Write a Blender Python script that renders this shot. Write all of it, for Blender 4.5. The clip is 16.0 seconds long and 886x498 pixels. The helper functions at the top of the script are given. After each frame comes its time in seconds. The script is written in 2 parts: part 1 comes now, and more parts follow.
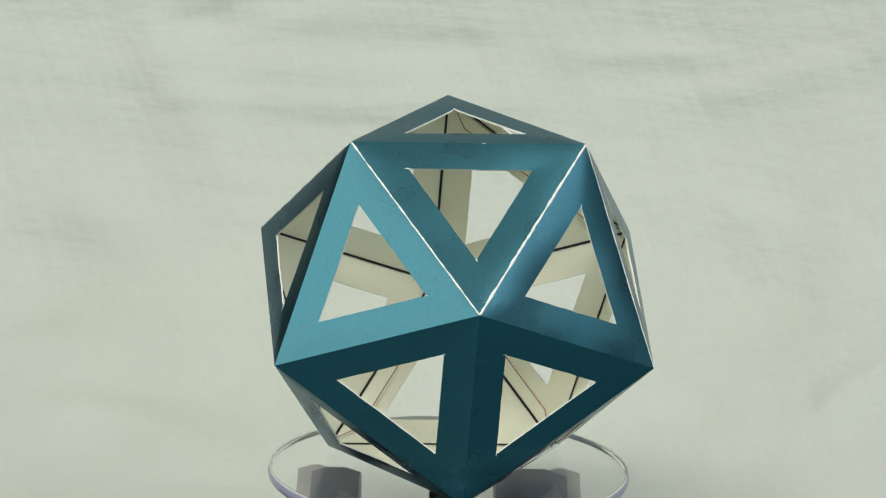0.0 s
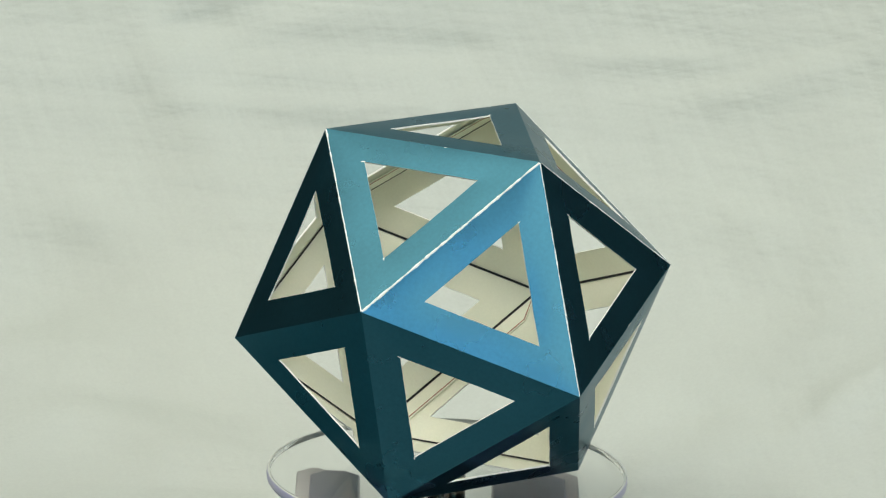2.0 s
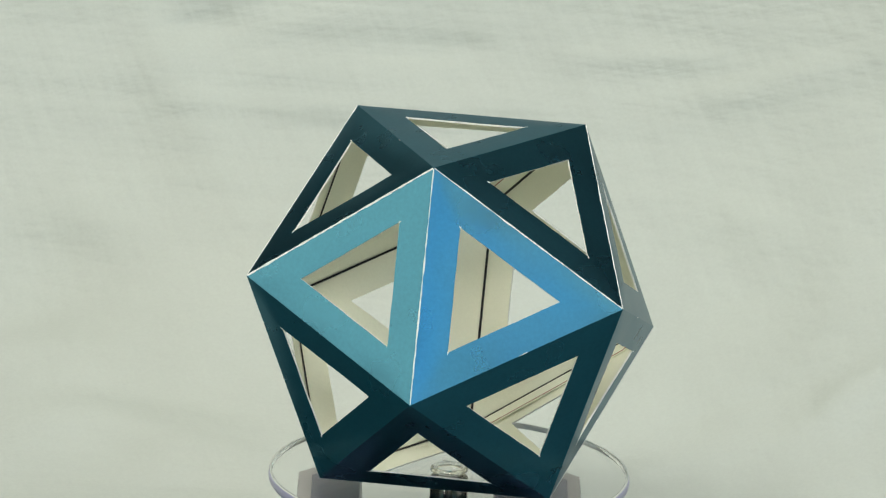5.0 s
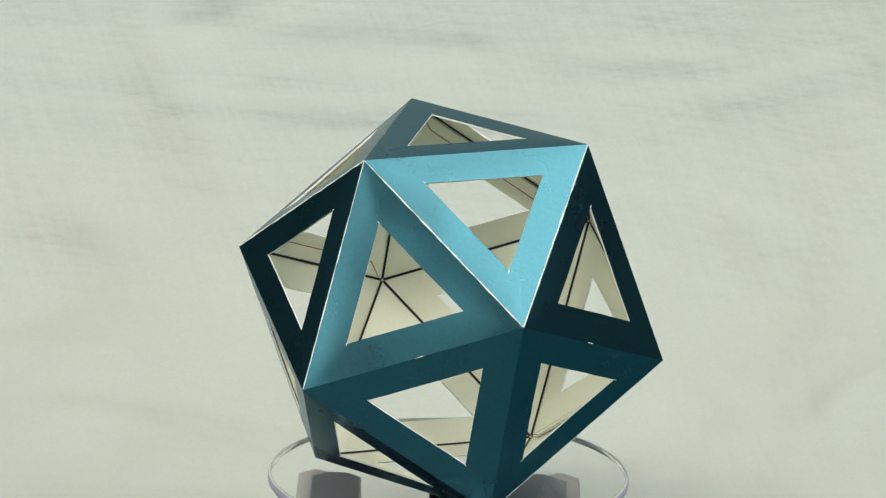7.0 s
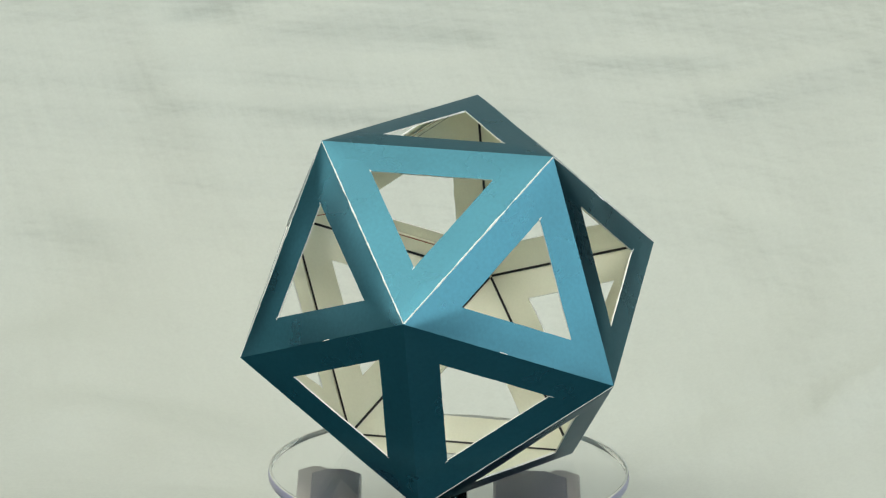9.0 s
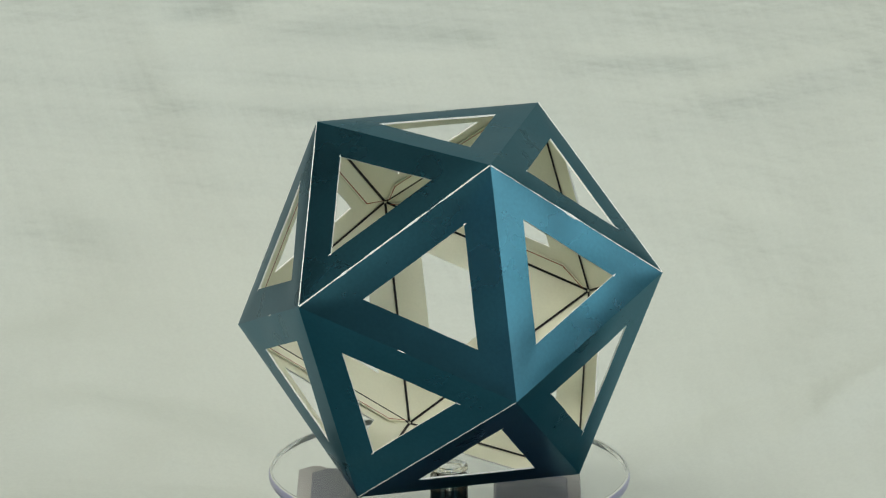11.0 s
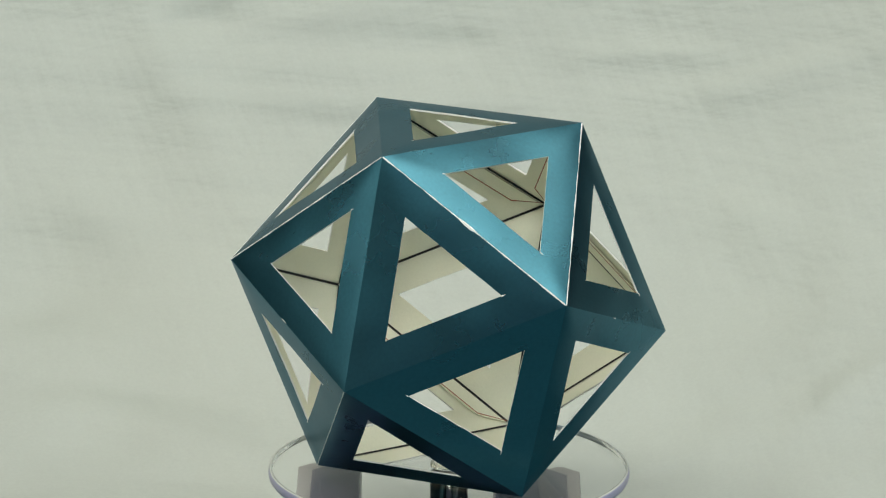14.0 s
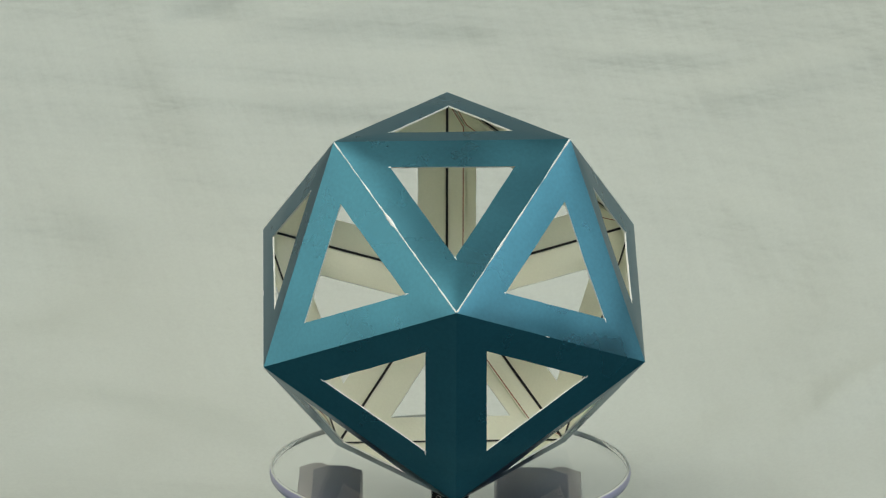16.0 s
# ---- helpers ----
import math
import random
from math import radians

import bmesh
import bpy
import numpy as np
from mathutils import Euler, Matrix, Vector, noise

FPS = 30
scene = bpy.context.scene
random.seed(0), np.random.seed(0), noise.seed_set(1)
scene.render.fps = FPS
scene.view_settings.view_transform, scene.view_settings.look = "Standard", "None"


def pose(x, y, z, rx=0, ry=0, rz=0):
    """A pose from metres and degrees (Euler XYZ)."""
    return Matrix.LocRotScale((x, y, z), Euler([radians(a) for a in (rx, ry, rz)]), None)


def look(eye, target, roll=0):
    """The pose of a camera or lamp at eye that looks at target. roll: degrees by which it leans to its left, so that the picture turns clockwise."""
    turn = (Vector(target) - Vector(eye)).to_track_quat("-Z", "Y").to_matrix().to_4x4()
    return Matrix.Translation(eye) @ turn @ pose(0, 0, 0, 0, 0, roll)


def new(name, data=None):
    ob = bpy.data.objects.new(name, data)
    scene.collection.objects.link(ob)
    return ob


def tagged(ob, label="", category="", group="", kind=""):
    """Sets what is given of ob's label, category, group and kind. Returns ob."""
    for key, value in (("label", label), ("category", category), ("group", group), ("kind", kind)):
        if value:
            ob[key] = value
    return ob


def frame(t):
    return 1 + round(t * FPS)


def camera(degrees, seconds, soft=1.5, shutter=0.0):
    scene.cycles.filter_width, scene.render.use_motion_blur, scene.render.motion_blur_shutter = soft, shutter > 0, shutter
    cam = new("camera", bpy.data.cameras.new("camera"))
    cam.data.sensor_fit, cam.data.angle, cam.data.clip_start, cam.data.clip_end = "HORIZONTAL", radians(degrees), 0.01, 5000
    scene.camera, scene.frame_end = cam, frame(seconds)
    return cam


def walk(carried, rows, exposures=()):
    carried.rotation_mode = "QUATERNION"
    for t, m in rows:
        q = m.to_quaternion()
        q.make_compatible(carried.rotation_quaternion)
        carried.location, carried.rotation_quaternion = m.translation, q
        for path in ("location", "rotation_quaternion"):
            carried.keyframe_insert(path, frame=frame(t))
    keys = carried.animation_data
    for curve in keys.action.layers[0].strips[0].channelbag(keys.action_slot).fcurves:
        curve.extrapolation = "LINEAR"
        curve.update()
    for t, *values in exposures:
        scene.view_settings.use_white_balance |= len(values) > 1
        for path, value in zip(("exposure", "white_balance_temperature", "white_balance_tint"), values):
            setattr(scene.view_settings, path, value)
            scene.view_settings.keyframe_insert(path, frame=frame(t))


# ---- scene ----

# one edge of the card polyhedron, in metres; all fitted lengths are in edges
EDGE = 0.064
CENTRE_Z = 0.0944          # height of the polyhedron's middle above the table
SPIN_START, SPIN = 96.06, -15.276   # degrees, degrees a second

cam = camera(7.91, 16.0, soft=1.2)
EYE = (0.0, -26.459 * EDGE, CENTRE_Z + 7.6586 * EDGE)
YAW, PITCH, ROLL = 0.0916, -15.7044, 0.9356

# small shake of the stand that held the camera: seconds, yaw, pitch
SHAKE = [
    (0.0, -0.0051, -0.0101), (0.5, -0.0051, -0.0101), (1.0, -0.0051, -0.0076), (1.5, -0.0160, 0.0101),
    (2.0, -0.0190, 0.0202), (2.5, -0.0152, 0.0220), (3.0, -0.0070, 0.0185), (3.5, -0.0025, 0.0177),
    (4.0, 0.0030, 0.0160), (6.5, -0.0070, 0.0303), (7.0, -0.0060, 0.0330), (7.5, -0.0025, 0.0340),
    (8.0, 0.0030, 0.0290), (8.5, 0.0035, 0.0177), (9.0, -0.0040, 0.0035), (11.5, 0.0051, 0.0000),
    (12.0, 0.0101, -0.0060), (12.5, 0.0140, -0.0215), (13.0, 0.0190, -0.0460), (13.5, 0.0126, -0.0429),
    (14.0, -0.0025, -0.0227), (14.5, -0.0095, 0.0010), (15.0, 0.0040, -0.0240), (15.5, 0.0095, -0.0253),
    (16.0, 0.0080, -0.0245),
]


def camera_pose(dyaw, dpitch):
    return (Matrix.Translation(EYE) @ pose(0, 0, 0, 0, 0, YAW + dyaw)
            @ pose(0, 0, 0, 90 + PITCH + dpitch) @ pose(0, 0, 0, 0, 0, ROLL))


EXPOSURES = [(0.0, -0.07), (0.5, -0.06), (1.5, -0.01), (2.0, 0.00), (3.5, -0.06), (4.0, -0.07), (6.5, 0.02), (8.0, 0.02), (9.0, -0.02), (11.5, -0.21), (12.5, -0.23), (13.0, -0.21), (14.0, -0.20), (15.0, -0.28), (16.0, -0.32)]
walk(cam, [(t, camera_pose(a, b)) for t, a, b in SHAKE], EXPOSURES)

# ---- light ----
world = bpy.data.worlds.new("sky")
scene.world = world
world.use_nodes = True
sky = world.node_tree.nodes.new("ShaderNodeTexSky")
sky.sky_type, sky.sun_disc = "NISHITA", False
sky.sun_elevation, sky.sun_rotation = radians(40), radians(60)
world.node_tree.nodes["Background"].inputs["Strength"].default_value = 0.08
world.node_tree.links.new(sky.outputs["Color"], world.node_tree.nodes["Background"].inputs["Color"])


def area_lamp(name, m, sx, sy, power, color):
    data = bpy.data.lights.new(name, "AREA")
    data.shape, data.size, data.size_y = "RECTANGLE", sx, sy
    data.energy, data.color = power, color
    ob = new(name, data)
    ob.matrix_world = m
    return ob


# daylight in the three windows of the dark room, and unseen ceiling lamps
ROOM_BACK, ROOM_FRONT, ROOM_X, FLOOR_Z, CEIL_Z = -2.7, 1.0, 1.3, -0.75, 2.05
SOUTH = (0.52, 1.28, 0.70, 1.50)      # x from, to; z from, to
EAST = (-2.62, -0.04, 0.40, 1.85)     # y from, to; z from, to
WEST = (-1.70, 0.12, 0.30, 1.10)
area_lamp("south_daylight", look(((SOUTH[0] + SOUTH[1]) / 2, ROOM_BACK - 0.06, (SOUTH[2] + SOUTH[3]) / 2), ((SOUTH[0] + SOUTH[1]) / 2, 0, 1.1)),
          0.74, 0.78, 6.3, (0.27, 0.62, 1.0))
area_lamp("east_daylight", look((ROOM_X + 0.06, (EAST[0] + EAST[1]) / 2, (EAST[2] + EAST[3]) / 2), (0, (EAST[0] + EAST[1]) / 2, (EAST[2] + EAST[3]) / 2)),
          2.54, 1.4, 18.5, (0.97, 1.0, 0.92))
area_lamp("west_daylight", look((-ROOM_X - 0.06, (WEST[0] + WEST[1]) / 2, (WEST[2] + WEST[3]) / 2), (0, (WEST[0] + WEST[1]) / 2, (WEST[2] + WEST[3]) / 2)),
          1.78, 0.76, 6.6, (1.0, 0.99, 0.78))
# unseen ceiling lamps, the last an added fill: x, y, width, length, power
LAMPS = ((-0.70, -0.28, 1.10, 1.2, 6.0), (0.90, -0.28, 0.70, 1.2, 8.2), (-0.45, -1.32, 1.2, 0.6, 41.5))
for lx, ly, wide, long, power in LAMPS:
    area_lamp("unseen_ceiling_light", look((lx, ly, CEIL_Z - 0.075), (lx, ly + 0.001, 0)), wide, long, power, (1.0, 1.0, 0.90))

# ---- materials ----


def material(name, color, rough=0.5, metal=0.0, vary=0.1, scale=40.0, bump=0.1, bump_scale=600.0, fine=0.04, wave=0.0, **more):
    """A surface with broad blotches (scale) and a fine grain (bump_scale), both per metre; wave: metres by which it buckles."""
    m = bpy.data.materials.new(name)
    m.use_nodes = True
    nt = m.node_tree
    b = nt.nodes["Principled BSDF"]
    b.inputs["Roughness"].default_value, b.inputs["Metallic"].default_value = rough, metal
    for key, value in more.items():
        b.inputs[key.replace("_", " ")].default_value = value
    co = nt.nodes.new("ShaderNodeTexCoord")
    big, small = nt.nodes.new("ShaderNodeTexNoise"), nt.nodes.new("ShaderNodeTexNoise")
    big.inputs["Scale"].default_value, big.inputs["Detail"].default_value = scale, 4
    small.inputs["Scale"].default_value, small.inputs["Detail"].default_value = bump_scale, 3
    ramp = nt.nodes.new("ShaderNodeMapRange")
    ramp.inputs["To Min"].default_value, ramp.inputs["To Max"].default_value = 1 - vary, 1 + vary
    ramp2 = nt.nodes.new("ShaderNodeMapRange")
    ramp2.inputs["To Min"].default_value, ramp2.inputs["To Max"].default_value = 1 - fine, 1 + fine
    both = nt.nodes.new("ShaderNodeMath")
    both.operation = "MULTIPLY"
    mul = nt.nodes.new("ShaderNodeVectorMath")
    mul.operation = "SCALE"
    mul.inputs[0].default_value = color
    for n in (big, small):
        nt.links.new(co.outputs["Object"], n.inputs["Vector"])
    nt.links.new(big.outputs["Fac"], ramp.inputs["Value"])
    nt.links.new(small.outputs["Fac"], ramp2.inputs["Value"])
    nt.links.new(ramp.outputs["Result"], both.inputs[0])
    nt.links.new(ramp2.outputs["Result"], both.inputs[1])
    nt.links.new(both.outputs[0], mul.inputs["Scale"])
    nt.links.new(mul.outputs["Vector"], b.inputs["Base Color"])
    rr = nt.nodes.new("ShaderNodeMapRange")
    rr.inputs["To Min"].default_value, rr.inputs["To Max"].default_value = rough * 0.88, min(1, rough * 1.12)
    nt.links.new(big.outputs["Fac"], rr.inputs["Value"])
    nt.links.new(rr.outputs["Result"], b.inputs["Roughness"])
    if bump:
        bp = nt.nodes.new("ShaderNodeBump")
        bp.inputs["Strength"].default_value, bp.inputs["Distance"].default_value = bump, 0.0005
        nt.links.new(small.outputs["Fac"], bp.inputs["Height"])
        nt.links.new(bp.outputs["Normal"], b.inputs["Normal"])
    if wave:
        buckle = nt.nodes.new("ShaderNodeTexNoise")
        buckle.inputs["Scale"].default_value, buckle.inputs["Detail"].default_value = 26, 1
        nt.links.new(co.outputs["Object"], buckle.inputs["Vector"])
        bp = nt.nodes.new("ShaderNodeBump")
        bp.inputs["Strength"].default_value, bp.inputs["Distance"].default_value = 1.0, wave
        nt.links.new(buckle.outputs["Fac"], bp.inputs["Height"])
        nt.links.new(bp.outputs["Normal"], b.inputs["Normal"])
    return m


TEAL = material("teal_pearl_card", (0.044, 0.198, 0.268), 0.280, 0.95, 0.10, 60, 0.0, 900, 0.13, 0.0009,
                Coat_Weight=0.55, Coat_IOR=1.6, Coat_Roughness=0.26, Specular_Tint=(0.30, 0.38, 0.44, 1.0))
CREAM = material("cream_card_back", (0.96, 0.95, 0.80), 0.85, 0.0, 0.05, 50, 0.12, 1500)
CUT = material("white_card_core", (0.94, 0.94, 0.90), 0.9, 0.0, 0.06, 300, 0.3, 2500)
INK = material("black_ink", (0.012, 0.011, 0.014), 0.55, 0.0, 0.3, 200, 0.0)
BROWN = material("red_brown_ink", (0.38, 0.12, 0.07), 0.7, 0.0, 0.35, 300, 0.0)
CLOTH = material("white_cloth", (0.510, 0.535, 0.492), 0.92, 0.0, 0.05, 26, 0.14, 900, 0.05)


def crease_cloth(m):
    """Adds fine stretched wrinkles, across and aslant, to the cloth's relief."""
    nt = m.node_tree
    co = nt.nodes.new("ShaderNodeTexCoord")
    last = nt.nodes["Principled BSDF"].inputs["Normal"].links[0].from_node
    for tilt, long, short, height in ((3, 9, 90, 0.00030), (62, 7, 48, 0.00042), (-14, 14, 150, 0.00012)):
        turn = nt.nodes.new("ShaderNodeMapping")
        turn.vector_type = "TEXTURE"
        turn.inputs["Rotation"].default_value = (0, radians(tilt), 0)
        nt.links.new(co.outputs["Object"], turn.inputs["Vector"])
        size = nt.nodes.new("ShaderNodeMapping")
        size.inputs["Scale"].default_value = (long, short * 0.3, short)
        nt.links.new(turn.outputs["Vector"], size.inputs["Vector"])
        wrinkle = nt.nodes.new("ShaderNodeTexNoise")
        wrinkle.inputs["Scale"].default_value, wrinkle.inputs["Detail"].default_value = 1.0, 3
        nt.links.new(size.outputs["Vector"], wrinkle.inputs["Vector"])
        bp = nt.nodes.new("ShaderNodeBump")
        bp.inputs["Strength"].default_value, bp.inputs["Distance"].default_value = 1.0, height * 8
        nt.links.new(wrinkle.outputs["Fac"], bp.inputs["Height"])
        nt.links.new(last.outputs["Normal"], bp.inputs["Normal"])
        last = bp
    nt.links.new(last.outputs["Normal"], nt.nodes["Principled BSDF"].inputs["Normal"])


crease_cloth(CLOTH)
DISC_GLASS = material("clear_disc_acrylic", (1.0, 1.0, 1.0), 0.03, 0.0, 0.0, 40, 0.0, fine=0.0, Transmission_Weight=1.0, IOR=1.1)
GLASS = material("clear_acrylic", (0.99, 0.99, 0.99), 0.015, 0.0, 0.01, 40, 0.0, Transmission_Weight=1.0, IOR=1.49)
BLACK = material("black_plastic", (0.012, 0.012, 0.014), 0.35, 0.0, 0.2, 120, 0.05)
# lavender stands in for the internal reflection in the clear disc's edge
RIM_REFLECTION = material("rim_reflection_lavender", (0.38, 0.37, 0.52), 0.3, 0.0, 0.08, 80, 0.03)
# rim inside takes the cloth's tone so the far edge reads as clear
CLOTH_TONE = material("cloth_tone", (0.64, 0.66, 0.61), 0.8, 0.0, 0.04, 60, 0.03, Specular_IOR_Level=0.1)
# grey for the paler mirrored copies of the feet
FOOT_GHOST = material("foot_ghost_grey", (0.30, 0.285, 0.27), 0.6, 0.0, 0.12, 80, 0.04)
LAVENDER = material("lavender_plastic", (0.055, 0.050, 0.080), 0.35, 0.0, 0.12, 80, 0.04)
WHITE_PLASTIC = material("white_plastic", (0.80, 0.81, 0.80), 0.3, 0.0, 0.04, 60, 0.03)
# table is out of view; its teal tints the lower card faces' reflections
WOOD = material("dark_table", (0.015, 0.085, 0.10), 0.45, 0.0, 0.35, 12, 0.15, 300)
PLASTER = material("wall_paint", (0.010, 0.011, 0.013), 0.9, 0.0, 0.06, 3, 0.2, 200)
CEILING_PAINT = material("ceiling_paint", (0.22, 0.22, 0.22), 0.95, 0.0, 0.04, 3, 0.2, 200)
FLOOR_WOOD = material("floor_boards", (0.10, 0.065, 0.045), 0.5, 0.0, 0.3, 5, 0.15, 150)


def finish(name, bm, mats, parent=None, label="", smooth=False):
    me = bpy.data.meshes.new(name)
    bm.to_mesh(me)
    bm.free()
    for m in mats if isinstance(mats, (list, tuple)) else [mats]:
        me.materials.append(m)
    if smooth:
        for p in me.polygons:
            p.use_smooth = smooth != "round" or abs(p.normal.z) < 0.999
    ob = new(name, me)
    if parent is not None:
        ob.parent = parent
    if label:
        ob["label"] = label
    return ob


def part(name, bm, mat, parent, label="", smooth=False):
    return finish(name, bm, mat, parent, label, smooth)


def box(bm, x0, x1, y0, y1, z0, z1):
    vs = [bm.verts.new((x, y, z)) for x in (x0, x1) for y in (y0, y1) for z in (z0, z1)]
    for f in ((0, 1, 3, 2), (4, 6, 7, 5), (0, 4, 5, 1), (2, 3, 7, 6), (0, 2, 6, 4), (1, 5, 7, 3)):
        bm.faces.new([vs[i] for i in f])
    return bm


def box_ob(name, dims, mat, bevel=0.0, parent=None):
    bm = box(bmesh.new(), *dims)
    if bevel:
        bmesh.ops.bevel(bm, geom=bm.edges[:], offset=bevel, segments=2, affect="EDGES")
    return finish(name, bm, mat, parent)


def lathe(bm, profile, n=96):
    """A closed profile of (radius, z) turned round z; radius 0 makes a pole."""
    rings = []
    for r, z in profile:
        if r < 1e-7:
            rings.append([bm.verts.new((0, 0, z))])
        else:
            rings.append([bm.verts.new((r * math.cos(2 * math.pi * i / n), r * math.sin(2 * math.pi * i / n), z)) for i in range(n)])
    for a, b in zip(rings, rings[1:]):
        for i in range(n):
            j = (i + 1) % n
            if len(a) == 1 and len(b) > 1:
                bm.faces.new((a[0], b[i], b[j]))
            elif len(b) == 1 and len(a) > 1:
                bm.faces.new((a[i], b[0], a[j]))
            elif len(a) > 1:
                bm.faces.new((a[i], b[i], b[j], a[j]))
    bmesh.ops.recalc_face_normals(bm, faces=bm.faces[:])
    return bm


# ---- the room ----
W = 0.12
tagged(box_ob("floor", (-ROOM_X - W, ROOM_X + W, ROOM_BACK - W, ROOM_FRONT + W, FLOOR_Z - 0.1, FLOOR_Z), FLOOR_WOOD), "dark wooden floor of the room", "floor", kind="structure")
tagged(box_ob("ceiling", (-ROOM_X - W, ROOM_X + W, ROOM_BACK - W, ROOM_FRONT + W, CEIL_Z, CEIL_Z + 0.1), CEILING_PAINT), "plain grey ceiling of the room", "ceiling", kind="structure")
tagged(box_ob("wall_north", (-ROOM_X - W, ROOM_X + W, ROOM_FRONT, ROOM_FRONT + W, FLOOR_Z, CEIL_Z), PLASTER), "plain painted wall behind the cloth", "wall", kind="structure")


def wall_with_window(name, span, opening, across, label):
    """A wall with a window opening; span: the wall's run from, to; across: its thickness from, to; x or y runs along."""
    bm = bmesh.new()
    u0, u1, z0, z1 = opening
    for a, b, c, d in ((span[0], u0, FLOOR_Z, CEIL_Z), (u1, span[1], FLOOR_Z, CEIL_Z), (u0, u1, FLOOR_Z, z0), (u0, u1, z1, CEIL_Z)):
        if name == "wall_south":
            box(bm, a, b, across[0], across[1], c, d)
        else:
            box(bm, across[0], across[1], a, b, c, d)
    return tagged(finish(name, bm, PLASTER), label, "wall", kind="structure")


wall_with_window("wall_south", (-ROOM_X - W, ROOM_X + W), SOUTH, (ROOM_BACK - W, ROOM_BACK), "dark painted wall with a small window opening")
wall_with_window("wall_east", (ROOM_BACK, ROOM_FRONT), EAST, (ROOM_X, ROOM_X + W), "dark painted side wall with a wide window opening")
wall_with_window("wall_west", (ROOM_BACK, ROOM_FRONT), WEST, (-ROOM_X - W, -ROOM_X), "dark painted side wall with a low window opening")


def build_ceiling_lamp(x, y, wide, long):
    lamp = tagged(new("unseen_ceiling_lamp"), "wide flat white ceiling lamp panel, unseen, added for light", "lamp", "ceiling lamps")
    lamp.location = (x, y, CEIL_Z)
    bm = box(bmesh.new(), -wide / 2 - 0.03, wide / 2 + 0.03, -long / 2 - 0.03, long / 2 + 0.03, -0.06, 0.0)
    bmesh.ops.bevel(bm, geom=bm.edges[:], offset=0.006, segments=2, affect="EDGES")
    part("housing", bm, WHITE_PLASTIC, lamp)
    return lamp


for lx, ly, wide, long, power in LAMPS:
    build_ceiling_lamp(lx, ly, wide, long)

# ---- table and cloth ----


def build_table():
    table = tagged(new("table"), "dark blue-grey painted table under the cloth and turntable", "table")
    table.location = (0, 0.1, 0)
    bm = box(bmesh.new(), -0.75, 0.75, -0.36, 0.6, -0.03, 0.0)
    bmesh.ops.bevel(bm, geom=bm.edges[:], offset=0.004, segments=2, affect="EDGES")
    part("tabletop", bm, WOOD, table)
    for x in (-0.68, 0.68):
        for y in (-0.29, 0.53):
            part("leg", box(bmesh.new(), x - 0.03, x + 0.03, y - 0.03, y + 0.03, FLOOR_Z, -0.03), WOOD, table)
    return table


build_table()

CLOTH_Y, BEND, CLOTH_TOP, CLOTH_FRONT = 0.32, 0.22, 1.35, 0.050


def fold(s, x, s0, x0, angle, length, width, height):
    """A soft ridge on the cloth round (x0, s0), running at an angle from the x axis."""
    c, d = math.cos(radians(angle)), math.sin(radians(angle))
    a, b = (x - x0) * c + (s - s0) * d, -(x - x0) * d + (s - s0) * c
    return 6.8 * height * math.exp(-(a / length) ** 2 - (b / width / 1.9) ** 2)


# along the sheet from its front edge (metres), across, angle, length, width, height
FOLDS = [
    (0.240, -0.031, 0, 0.059, 0.0019, 0.00050), (0.263, -0.005, -1, 0.023, 0.0025, -0.00050), (0.270, -0.081, 3, 0.012, 0.0025, -0.00050),
    (0.254, -0.092, -62, 0.034, 0.0055, 0.00030), (0.232, -0.081, -65, 0.043, 0.0066, 0.00050), (0.143, -0.104, 16, 0.043, 0.0083, 0.00055),
    (0.172, -0.126, 24, 0.021, 0.0095, -0.00080), (0.101, -0.095, -14, 0.049, 0.0083, 0.00060), (0.085, -0.082, -27, 0.034, 0.0063, 0.00050),
    (0.080, 0.116, 41, 0.022, 0.0057, 0.00065), (0.167, 0.121, 85, 0.046, 0.0066, 0.00060), (0.128, 0.098, 7, 0.047, 0.0095, 0.00050),
    (0.125, -0.105, 4, 0.028, 0.0057, 0.00035), (0.107, 0.094, 7, 0.036, 0.0075, 0.00035), (0.244, 0.102, 10, 0.040, 0.0038, 0.00050),
    (0.257, 0.063, -3, 0.031, 0.0021, 0.00040), (0.094, -0.125, 46, 0.024, 0.0069, 0.00045), (0.254, -0.049, -2, 0.044, 0.0015, 0.00030),
    (0.247, -0.002, -1, 0.046, 0.0013, 0.00025), (0.138, -0.114, -13, 0.026, 0.0051, 0.00030), (0.271, -0.045, 4, 0.022, 0.0019, 0.00030),
    (0.183, 0.095, -45, 0.026, 0.0055, 0.00060), (0.195, -0.110, -40, 0.020, 0.0055, 0.00070), (0.080, 0.086, 15, 0.017, 0.0063, 0.00035),
    (0.074, -0.081, 32, 0.022, 0.0057, 0.00040),
]


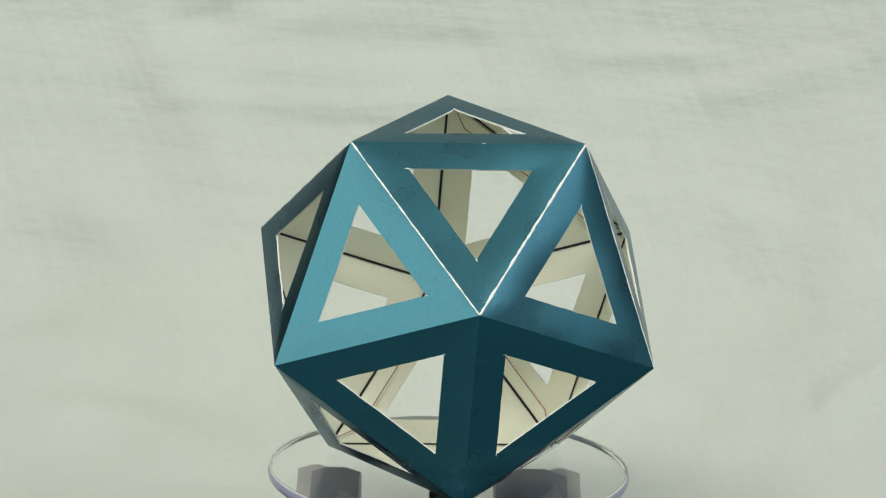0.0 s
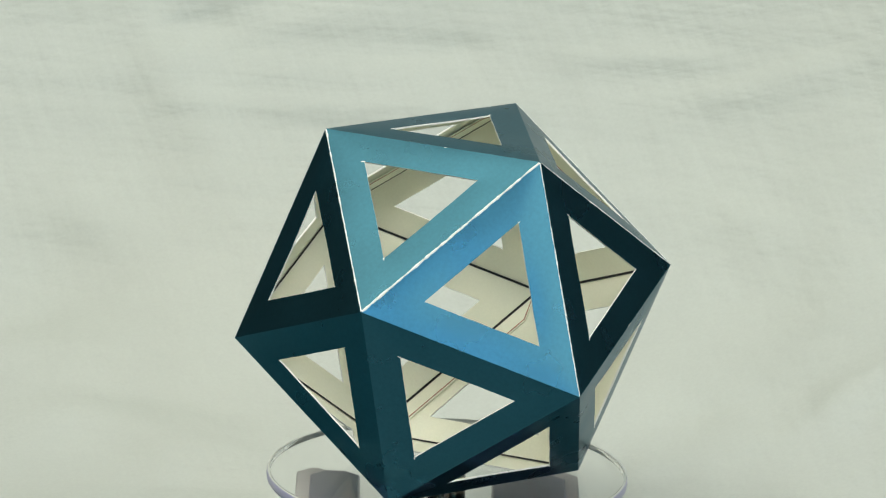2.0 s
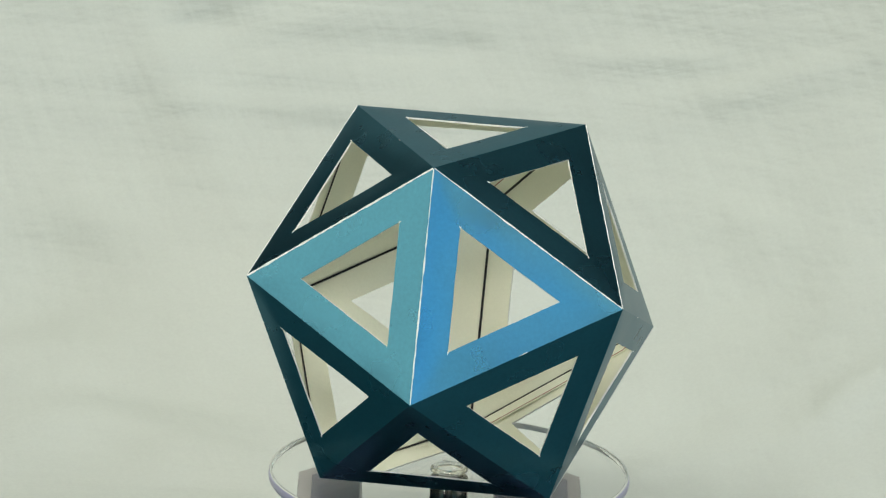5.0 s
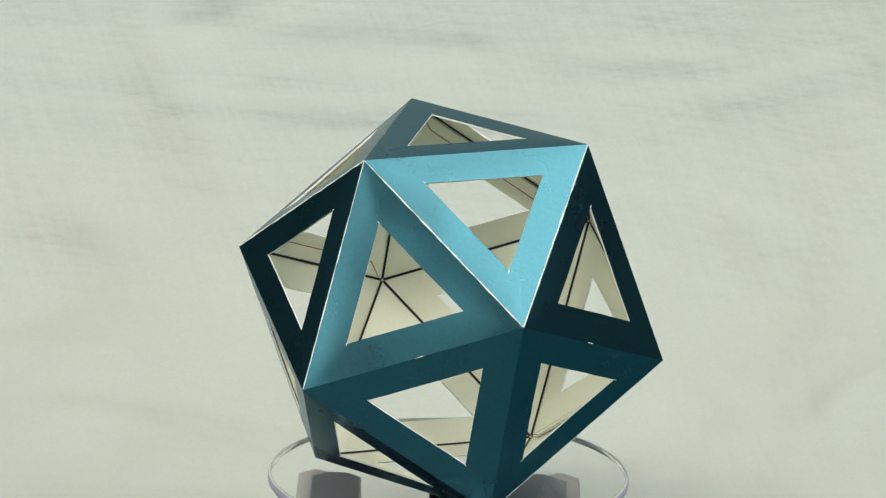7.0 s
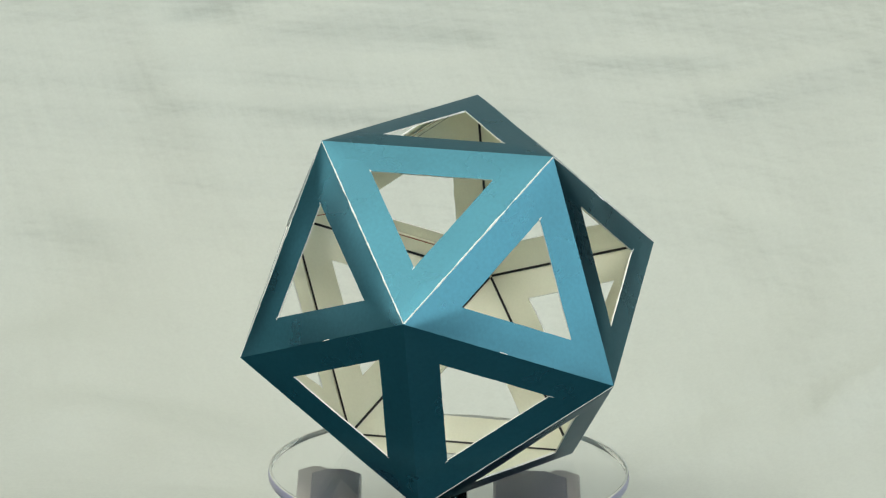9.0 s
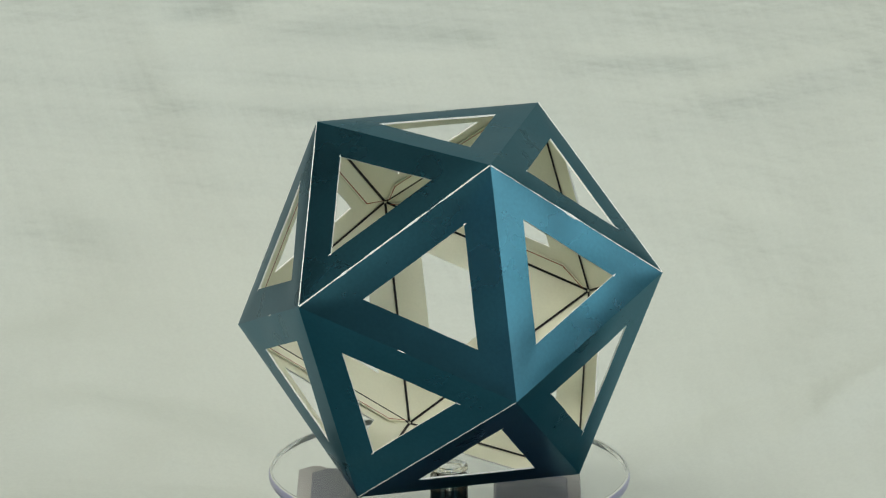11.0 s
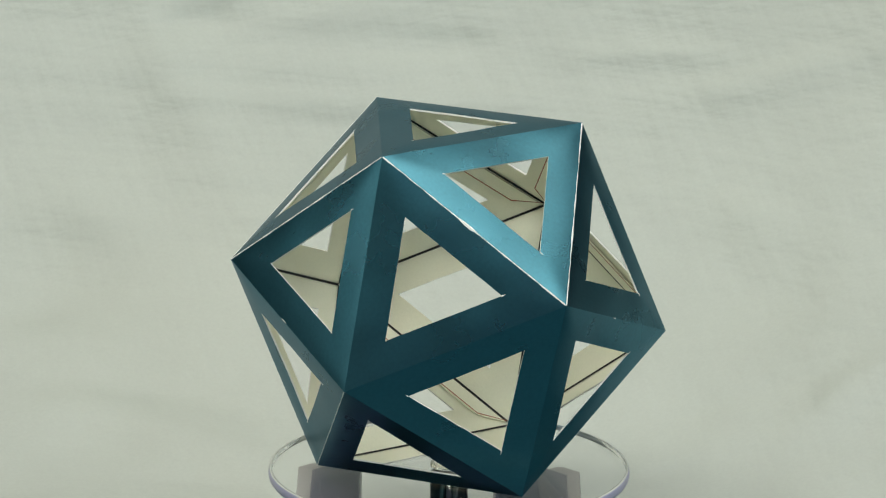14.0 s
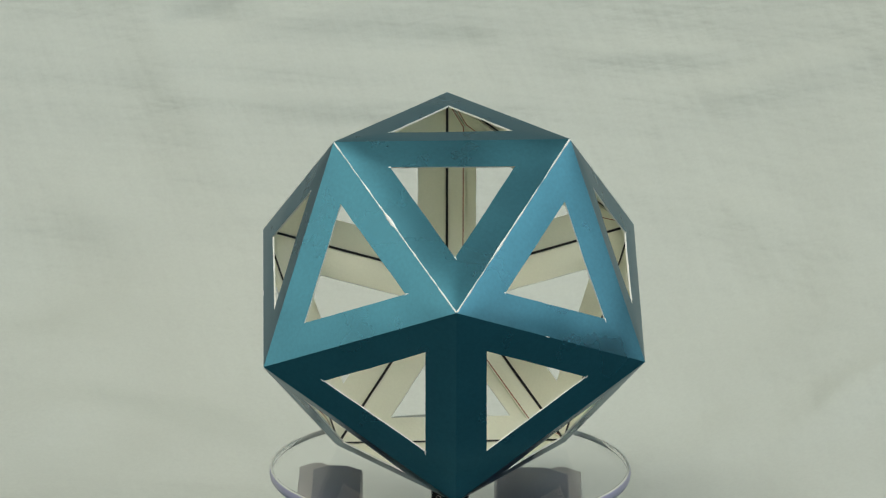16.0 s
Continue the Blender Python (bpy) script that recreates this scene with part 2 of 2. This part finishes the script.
def build_cloth():
    """One sheet that lies on the table, bends up and hangs behind it."""
    bm = bmesh.new()
    flat = CLOTH_Y - BEND - CLOTH_FRONT
    arc = BEND * math.pi / 2
    total = flat + arc + CLOTH_TOP - BEND

    def place(s, x):
        h = sum(fold(s, x, *f) for f in FOLDS) + 0.0018 * noise.noise((x * 9, s * 12, 3.0)) + 0.0006 * noise.noise((x * 30 + s * 14, s * 34, 9.0)) + 0.0005 * noise.noise((x * 24 - s * 10, s * 120, 4.0))
        h += 0.004 + 1.6 * max(0.0, x) ** 2 * min(1.0, s / 0.09)
        if s < flat:
            h = 0.0012 + (h - 0.0012) * min(1, max(0, (math.hypot(x, CLOTH_FRONT + s) - 0.037) / 0.02))
            return (x, CLOTH_FRONT + s, h)
        if s < flat + arc:
            a = (s - flat) / BEND
            return (x, CLOTH_FRONT + flat + (BEND - h) * math.sin(a), BEND - (BEND - h) * math.cos(a))
        return (x, CLOTH_Y - h, BEND + s - flat - arc)

    ss = [i * 0.0035 for i in range(160)]
    while ss[-1] < total - 0.02:
        ss.append(ss[-1] + 0.02)
    xs = [-0.22 + i * 0.004 for i in range(111)]
    grid = [[bm.verts.new(place(s, x)) for x in xs] for s in ss]
    for a, b in zip(grid, grid[1:]):
        for i in range(len(xs) - 1):
            bm.faces.new((a[i], a[i + 1], b[i + 1], b[i]))
    ob = finish("backdrop_cloth", bm, CLOTH, smooth=True)
    solid = ob.modifiers.new("thickness", "SOLIDIFY")
    solid.thickness, solid.offset = 0.0012, -1
    return tagged(ob, "softly creased off-white cloth hung as a backdrop", "backdrop", kind="structure")


build_cloth()

# ---- the turntable ----
DISC_TOP = CENTRE_Z - 0.767 * EDGE
DISC_R, DISC_T = 0.78 * EDGE, 0.045 * EDGE


FOOT_TOP = DISC_TOP - 0.115 * EDGE


def pod(x0, x1, y0, y1, z1, chamfer=0.3):
    """A block with cut-off corners from the table up, softer at its upper edge."""
    bm = bmesh.new()
    cx, cy, rx, ry = (x0 + x1) / 2, (y0 + y1) / 2, (x1 - x0) / 2, (y1 - y0) / 2
    cut = chamfer * (x1 - x0)
    outline = [(rx, ry - cut), (rx - cut, ry), (cut - rx, ry), (-rx, ry - cut), (-rx, cut - ry), (cut - rx, -ry), (rx - cut, -ry), (rx, cut - ry)]
    n = len(outline)
    rings = []
    for grow, z in ((1.02, 0), (1.0, 0.002), (1.0, z1 - 0.0016), (0.97, z1 - 0.0004), (0.93, z1)):
        row = [bm.verts.new((cx + grow * x, cy + grow * y, z)) for x, y in outline]
        rings.append(row)
    for p, q in zip(rings, rings[1:]):
        for i in range(n):
            bm.faces.new((p[i], p[(i + 1) % n], q[(i + 1) % n], q[i]))
    bm.faces.new(rings[0][::-1])
    bm.faces.new(rings[-1])
    return bm


def build_foot():
    foot = tagged(new("display_stand"), "lavender plastic display stand with two rounded feet", "stand")
    e = EDGE
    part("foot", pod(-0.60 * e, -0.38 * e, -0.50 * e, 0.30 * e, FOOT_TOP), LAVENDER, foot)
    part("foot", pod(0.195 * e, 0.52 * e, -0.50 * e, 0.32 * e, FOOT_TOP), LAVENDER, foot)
    # added blocks, offset outward, stand in for the feet's reflections in the disc
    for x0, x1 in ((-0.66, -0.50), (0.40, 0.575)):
        part("foot_ghost", pod(x0 * e, x1 * e, -0.35 * e, 0.37 * e, FOOT_TOP - 0.012 * e, 0.4), FOOT_GHOST, foot, "grey block for the foot's ghost image")
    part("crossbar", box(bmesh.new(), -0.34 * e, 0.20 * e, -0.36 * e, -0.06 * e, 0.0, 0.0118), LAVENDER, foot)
    return foot


build_foot()


def rounded_disc(r, t, e, n=5):
    """Profile of a disc with rounded rim; top at z 0."""
    top = [(r - e + e * math.sin(a), -e + e * math.cos(a)) for a in [math.pi / 2 * i / n for i in range(n + 1)]]
    low = [(r - e + e * math.cos(a), -t + e - e * math.sin(a)) for a in [math.pi / 2 * i / n for i in range(n + 1)]]
    return [(0, 0)] + top + low + [(0, -t)]


def build_turntable():
    top = tagged(new("turntable"), "clear acrylic turntable disc on a thin black axle", "turntable")
    disc = part("disc", lathe(bmesh.new(), rounded_disc(0.7683 * EDGE, DISC_T, 0.002 * EDGE, 3), 200), DISC_GLASS, top, "clear glossy acrylic disc", "round")
    disc.visible_shadow = False
    r, t = DISC_R, DISC_T
    inner = 0.7685 * EDGE
    # opaque band that carries the acrylic edge's reflection as colour
    bm = lathe(bmesh.new(), [(inner, -t), (r - 0.006 * EDGE, -t), (r, -t * 0.8), (r + 0.002 * EDGE, -t * 0.55), (r, -0.009 * EDGE), (r - 0.002 * EDGE, -0.003 * EDGE), (inner, -0.0006 * EDGE), (inner, -t)], 200)
    for f in bm.faces:
        f.smooth = True
        c = f.calc_center_median()
        f.material_index = int(c.to_2d().length < 0.770 * EDGE or c.z > -0.004 * EDGE)
    part("rim", bm, [RIM_REFLECTION, CLOTH_TONE], top, "disc rim, edge reflection painted lavender, inside in cloth tone")
    low, high = -(DISC_TOP - 0.0122), -DISC_T - 0.0002
    part("axle", lathe(bmesh.new(), [(0, low), (0.043 * EDGE, low), (0.043 * EDGE, high), (0, high)], 32), BLACK, top, "black plastic axle", "round")
    sl = part("sleeve", lathe(bmesh.new(), [(0.060 * EDGE, low), (0.082 * EDGE, low), (0.082 * EDGE, high), (0.060 * EDGE, high), (0.060 * EDGE, low)], 48), GLASS, top, "clear plastic sleeve", "round")
    sl.visible_shadow = False
    h = 0.016 * EDGE
    hub = part("hub", lathe(bmesh.new(), [(0.052 * EDGE, 0.0002), (0.082 * EDGE, 0.0002), (0.080 * EDGE, h), (0.066 * EDGE, h * 1.3), (0.054 * EDGE, h), (0.052 * EDGE, 0.0002)], 48), GLASS, top, "clear raised hub ring", True)
    hub.visible_shadow = False
    for i in range(4):
        bm = lathe(bmesh.new(), [(0, 0), (0.008 * EDGE, 0), (0.007 * EDGE, h * 0.5), (0, h * 0.7)], 12)
        bmesh.ops.translate(bm, verts=bm.verts[:], vec=(0.067 * EDGE * math.cos(i * math.pi / 2), 0.067 * EDGE * math.sin(i * math.pi / 2), h * 1.32))
        part("stud", bm, WHITE_PLASTIC, hub)
    return top


turntable = build_turntable()

# ---- the card polyhedron: an icosahedron that stands on one face ----
CARD = 0.0075 * EDGE       # thickness of the card
WINDOW_SCALE = 0.526       # cut-out triangle against its face
H1, H2, R1, R2 = 0.755761, 0.178411, 0.577350, 0.934172


def ring(r, z, first):
    return [Vector((r * math.cos(radians(first + 120 * k)), r * math.sin(radians(first + 120 * k)), z)) * EDGE for k in range(3)]


# top ring 0-2, upper 3-5, lower 6-8, bottom 9-11
CORNERS = ring(R1, H1, 0) + ring(R2, H2, 60) + ring(R2, -H2, 0) + ring(R1, -H1, 60)
EDGES = [(a, b) for a in range(12) for b in range(a + 1, 12) if (CORNERS[a] - CORNERS[b]).length < EDGE * 1.05]
FACES = []
for a, b in EDGES:
    for c in range(b + 1, 12):
        if (a, c) in EDGES and (b, c) in EDGES:
            n = (CORNERS[b] - CORNERS[a]).cross(CORNERS[c] - CORNERS[a])
            FACES.append((a, b, c) if n.dot(CORNERS[a]) > 0 else (a, c, b))
# the edges that were glued, where the white core of the card shows
SEAMS = [(1, 4), (2, 4), (2, 5), (0, 5), (0, 3), (1, 3), (2, 8), (8, 10), (6, 11), (6, 9), (4, 7)]
STRONG = {(1, 4): 1.0, (2, 4): 1.45, (2, 5): 0.9, (0, 5): 1.0, (0, 3): 0.8, (1, 3): 1.0, (2, 8): 0.8, (8, 10): 0.12, (6, 11): 0.6, (6, 9): 0.15, (4, 7): 0.05}


def near(bm, co):
    return min(bm.verts, key=lambda v: (v.co - co).length_squared)


def panel_wave(q, v, seed):
    """How far the card bulges at q; v runs from the fold (0) to the cut-out (1)."""
    wave = 0.0078 * EDGE * v * noise.noise((q / EDGE) * 1.7 + Vector((seed, 0, 0)))
    wave += 0.0018 * EDGE * min(1, v * 3) * noise.noise((q / EDGE) * 5 + Vector((seed, 5, 0)))
    return wave + 0.0040 * EDGE * (1 - (1 - v) ** 2)


def build_nick(index, k, face, panel):
    """A short white slip of the knife past a corner of the cut-out."""
    p = [CORNERS[i] for i in face]
    mid = (p[0] + p[1] + p[2]) / 3
    normal = mid.normalized()
    c = mid + (p[k] - mid) * WINDOW_SCALE
    other = mid + (p[(k + 1 + index % 2) % 3] - mid) * WINDOW_SCALE
    way = (c - other).normalized()
    side = normal.cross(way)
    length = (0.010 + 0.022 * abs(noise.noise((index * 1.9, k * 3.3, 2)))) * EDGE
    bm = bmesh.new()
    rows = []
    for i in range(5):
        u = i / 4
        q = c + way * (u * length - 0.003 * EDGE)
        q = q + normal * (panel_wave(q, 1 - 0.2 * u, index * 7.3) + 0.0012 * EDGE)
        w = side * (0.0032 * (1 - u) ** 0.7 + 0.0004) * EDGE
        rows.append([bm.verts.new(q - w), bm.verts.new(q + w), bm.verts.new(q - normal * 0.003 * EDGE)])
    for r, t in zip(rows, rows[1:]):
        for i in range(3):
            bm.faces.new((r[i], r[(i + 1) % 3], t[(i + 1) % 3], t[i]))
    bm.faces.new(rows[0][::-1])
    bm.faces.new(rows[-1])
    bmesh.ops.recalc_face_normals(bm, faces=bm.faces[:])
    return part("knife_nick", bm, CUT, panel, "white knife nick")


def build_panel(index, face, thing):
    """One triangular card face with its triangular cut-out: teal outside, cream inside, white cut edges."""
    p = [CORNERS[i] for i in face]
    mid = (p[0] + p[1] + p[2]) / 3
    normal = mid.normalized()
    inner = 1 - CARD / mid.length
    seed = index * 7.3
    n_u, n_v = 16, 5
    bm = bmesh.new()
    loops_out, loops_in = [], []
    for k in range(3):
        a, b = p[k], p[(k + 1) % 3]
        wa, wb = mid + (a - mid) * WINDOW_SCALE, mid + (b - mid) * WINDOW_SCALE
        out, back = [], []
        for j in range(n_v + 1):
            v = (j / n_v) ** 1.3
            row, row2 = [], []
            for i in range(n_u + 1):
                u = i / n_u
                q = a.lerp(b, u).lerp(wa.lerp(wb, u), v)
                wave = panel_wave(q, v, seed)
                wobble = 0.0022 * EDGE * noise.noise((q / EDGE) * 16 + Vector((seed, 9, 2))) if j == n_v else 0
                at = q + normal * wave + (mid - q).normalized() * wobble
                row.append(bm.verts.new(at))
                row2.append(bm.verts.new(at - normal * CARD if j else at * inner))
            out.append(row)
            back.append(row2)
        for j in range(n_v):
            for i in range(n_u):
                f = bm.faces.new((out[j][i], out[j][i + 1], out[j + 1][i + 1], out[j + 1][i]))
                f.material_index, f.smooth = 0, True
                f = bm.faces.new((back[j][i], back[j + 1][i], back[j + 1][i + 1], back[j][i + 1]))
                f.material_index, f.smooth = 1, True
        loops_out.append([v.co.copy() for v in out[n_v]])
        loops_in.append([v.co.copy() for v in back[n_v]])
    bmesh.ops.remove_doubles(bm, verts=bm.verts[:], dist=EDGE * 1e-5)
    # white cut edge round the window; the border lines stay sharp
    for o, q in zip(loops_out, loops_in):
        for i in range(n_u):
            f = bm.faces.new((near(bm, o[i]), near(bm, o[i + 1]), near(bm, q[i + 1]), near(bm, q[i])))
            f.material_index = 2
    for e in bm.edges:
        if len({f.material_index for f in e.link_faces}) > 1:
            e.smooth = False
    return part("panel", bm, [TEAL, CREAM, CUT], thing)


# knocks half way along an edge, where the core shows wider
DENTS = {(0, 3): 1.5, (5, 8): 1.5, (3, 7): 0.9, (5, 6): 0.7}


def build_seam(index, edge, thing, worn=False):
    """A thin ragged ridge of white card core along a glued edge, or the scuffs along a worn fold."""
    a, b = CORNERS[edge[0]], CORNERS[edge[1]]
    up = ((a + b) / 2).normalized()
    side = (b - a).normalized().cross(up)
    bm = bmesh.new()
    rows, n = [], 60
    for i in range(n + 1):
        u = 0.004 + 0.992 * i / n
        q = a.lerp(b, u)
        k = noise.noise((u * 14, index * 3.1, 0)) * 0.6 + noise.noise((u * 45, index * 3.1, 4)) * 0.5
        w = (max(0.0, 2.4 * (k - 0.42)) if worn else max(0.03, STRONG[edge] * (0.75 + k))) * 0.0043 * EDGE
        w += DENTS.get(edge, 0) * math.exp(-((u - 0.47) / 0.028) ** 2) * max(0.0, 0.6 + 1.4 * k) * 0.0043 * EDGE
        rise = (-0.0010 * EDGE if worn else 0.0012 * EDGE) + (0.45 if worn else 0.10) * w
        shift = side * (0.0015 * EDGE * noise.noise((u * 20, index, 7)))
        rows.append([bm.verts.new(q + shift + side * w - up * (0.36 * w - rise * 0.3)), bm.verts.new(q + shift + up * rise),
                     bm.verts.new(q + shift - side * w - up * (0.36 * w - rise * 0.3)), bm.verts.new(q - up * 0.006 * EDGE)])
    for r, s in zip(rows, rows[1:]):
        for i in range(4):
            bm.faces.new((r[i], s[i], s[(i + 1) % 4], r[(i + 1) % 4]))
    bm.faces.new(rows[0])
    bm.faces.new(rows[-1][::-1])
    bmesh.ops.recalc_face_normals(bm, faces=bm.faces[:])
    return part("worn_fold" if worn else "seam", bm, CUT, thing, "white scuffs on a fold" if worn else "ragged white glued seam")


def inner_frame(face, a, b):
    """For the inside of a face along its edge a-b: start, end, the way in from the edge and the way into the solid."""
    scale = 1 - CARD / (H1 * EDGE)
    p, q = CORNERS[a] * scale, CORNERS[b] * scale
    mid = sum((CORNERS[i] for i in face), Vector()) / 3 * scale
    along = (q - p).normalized()
    way = mid - p
    way = (way - along * way.dot(along)).normalized()
    return p, q, way, -mid.normalized()


def strip(bm, pts, widths, lift, thick):
    """A thin ribbon along points; widths: the vector to each side."""
    rows = []
    for q, w in zip(pts, widths):
        rows.append([bm.verts.new(q - w + lift), bm.verts.new(q + w + lift), bm.verts.new(q + w + lift + thick), bm.verts.new(q - w + lift + thick)])
    for r, s in zip(rows, rows[1:]):
        for i in range(4):
            bm.faces.new((r[i], r[(i + 1) % 4], s[(i + 1) % 4], s[i]))
    bm.faces.new(rows[0][::-1])
    bm.faces.new(rows[-1])


def build_fold_line(edge, thing):
    """The black drawn line along the inside of an edge, half of it on each face."""
    bm = bmesh.new()
    for face in FACES:
        if edge[0] in face and edge[1] in face:
            p, q, way, into = inner_frame(face, *edge)
            w = 0.0033 * EDGE
            pts = [p.lerp(q, 0.01) + way * w, p.lerp(q, 0.5) + way * w, p.lerp(q, 0.99) + way * w]
            strip(bm, pts, [way * w] * 3, into * 0.0022 * EDGE, into * 0.0012 * EDGE)
    bmesh.ops.recalc_face_normals(bm, faces=bm.faces[:])
    return part("fold_line", bm, INK, thing, "black drawn fold line")


def build_tab(index, edge, thing):
    """A glue flap inside a glued edge, with its brown drawn outline."""
    faces = [f for f in FACES if edge[0] in f and edge[1] in f]
    p, q, way, into = inner_frame(faces[index % 2], *edge)
    depth = (0.085 + 0.02 * noise.noise((index * 2.7, 0, 1))) * EDGE
    cut = [0.09 + 0.03 * noise.noise((index * 1.3, k, 5)) for k in range(2)]
    c = [p.lerp(q, 0.03), p.lerp(q, 0.97), p.lerp(q, 1 - cut[1] - 0.06) + way * depth, p.lerp(q, cut[0] + 0.06) + way * depth]
    bm = bmesh.new()
    lo = [bm.verts.new(x + into * 0.0034 * EDGE + way * 0.012 * EDGE * (i < 2)) for i, x in enumerate(c)]
    hi = [bm.verts.new(x + into * (0.0034 + 0.0055) * EDGE + way * 0.012 * EDGE * (i < 2)) for i, x in enumerate(c)]
    bm.faces.new(lo)
    bm.faces.new(hi[::-1])
    for i in range(4):
        bm.faces.new((lo[i], lo[(i + 1) % 4], hi[(i + 1) % 4], hi[i]))
    bmesh.ops.recalc_face_normals(bm, faces=bm.faces[:])
    tab = part("glue_tab", bm, CREAM, thing, "cream card glue flap")
    bm = bmesh.new()
    lift = into * 0.0092 * EDGE
    pts = [c[0] + way * 0.004 * EDGE, c[3] - way * 0.008 * EDGE, c[2] - way * 0.008 * EDGE, c[1] + way * 0.004 * EDGE]
    along = (q - p).normalized()
    w = 0.0024 * EDGE
    strip(bm, pts, [along * w, (way - along * 0.5).normalized() * -w, (way + along * 0.5).normalized() * -w, along * -w], lift, into * 0.0008 * EDGE)
    bmesh.ops.recalc_face_normals(bm, faces=bm.faces[:])
    part("tab_outline", bm, BROWN, tab, "red-brown drawn outline")


def build_polyhedron():
    thing = tagged(new("paper_icosahedron"), "teal pearl card icosahedron with triangular cut-outs, cream inside", "paper model")
    for i, f in enumerate(FACES):
        panel = build_panel(i, f, thing)
        for k in range(3):
            if (i * 5 + k * 3) % 4 < 2:
                build_nick(i, k, f, panel)
    for i, e in enumerate(SEAMS):
        build_seam(i, e, thing, STRONG[e] < 0.3)
    for i, e in enumerate(EDGES):
        build_fold_line(e, thing)
        if e not in SEAMS:
            build_seam(i + 20, e, thing, True)
    for i, e in enumerate(SEAMS):
        build_tab(i, e, thing)
    return thing


icosahedron = build_polyhedron()


def motions():
    """The turntable spins evenly; its disc and the model on it lean a little, and so they wobble."""
    lean = pose(0, 0, 0, 1.2524) @ pose(0, 0, 0, 0, 0.7893)
    disc_lean = pose(0, 0, 0, 0.60) @ pose(0, 0, 0, 0, 0.38)
    times = [0.5 * i for i in range(33)]
    rows, disc_rows = [], []
    for t in times:
        turn = pose(0, 0, 0, 0, 0, SPIN_START + SPIN * t)
        rows.append((t, Matrix.Translation((0, 0, CENTRE_Z)) @ turn @ Matrix.Translation((-0.00227 * EDGE, -0.01588 * EDGE, 0)) @ lean))
        disc_rows.append((t, Matrix.Translation((0, 0, DISC_TOP)) @ turn @ disc_lean))
    walk(icosahedron, rows)
    walk(turntable, disc_rows)


motions()
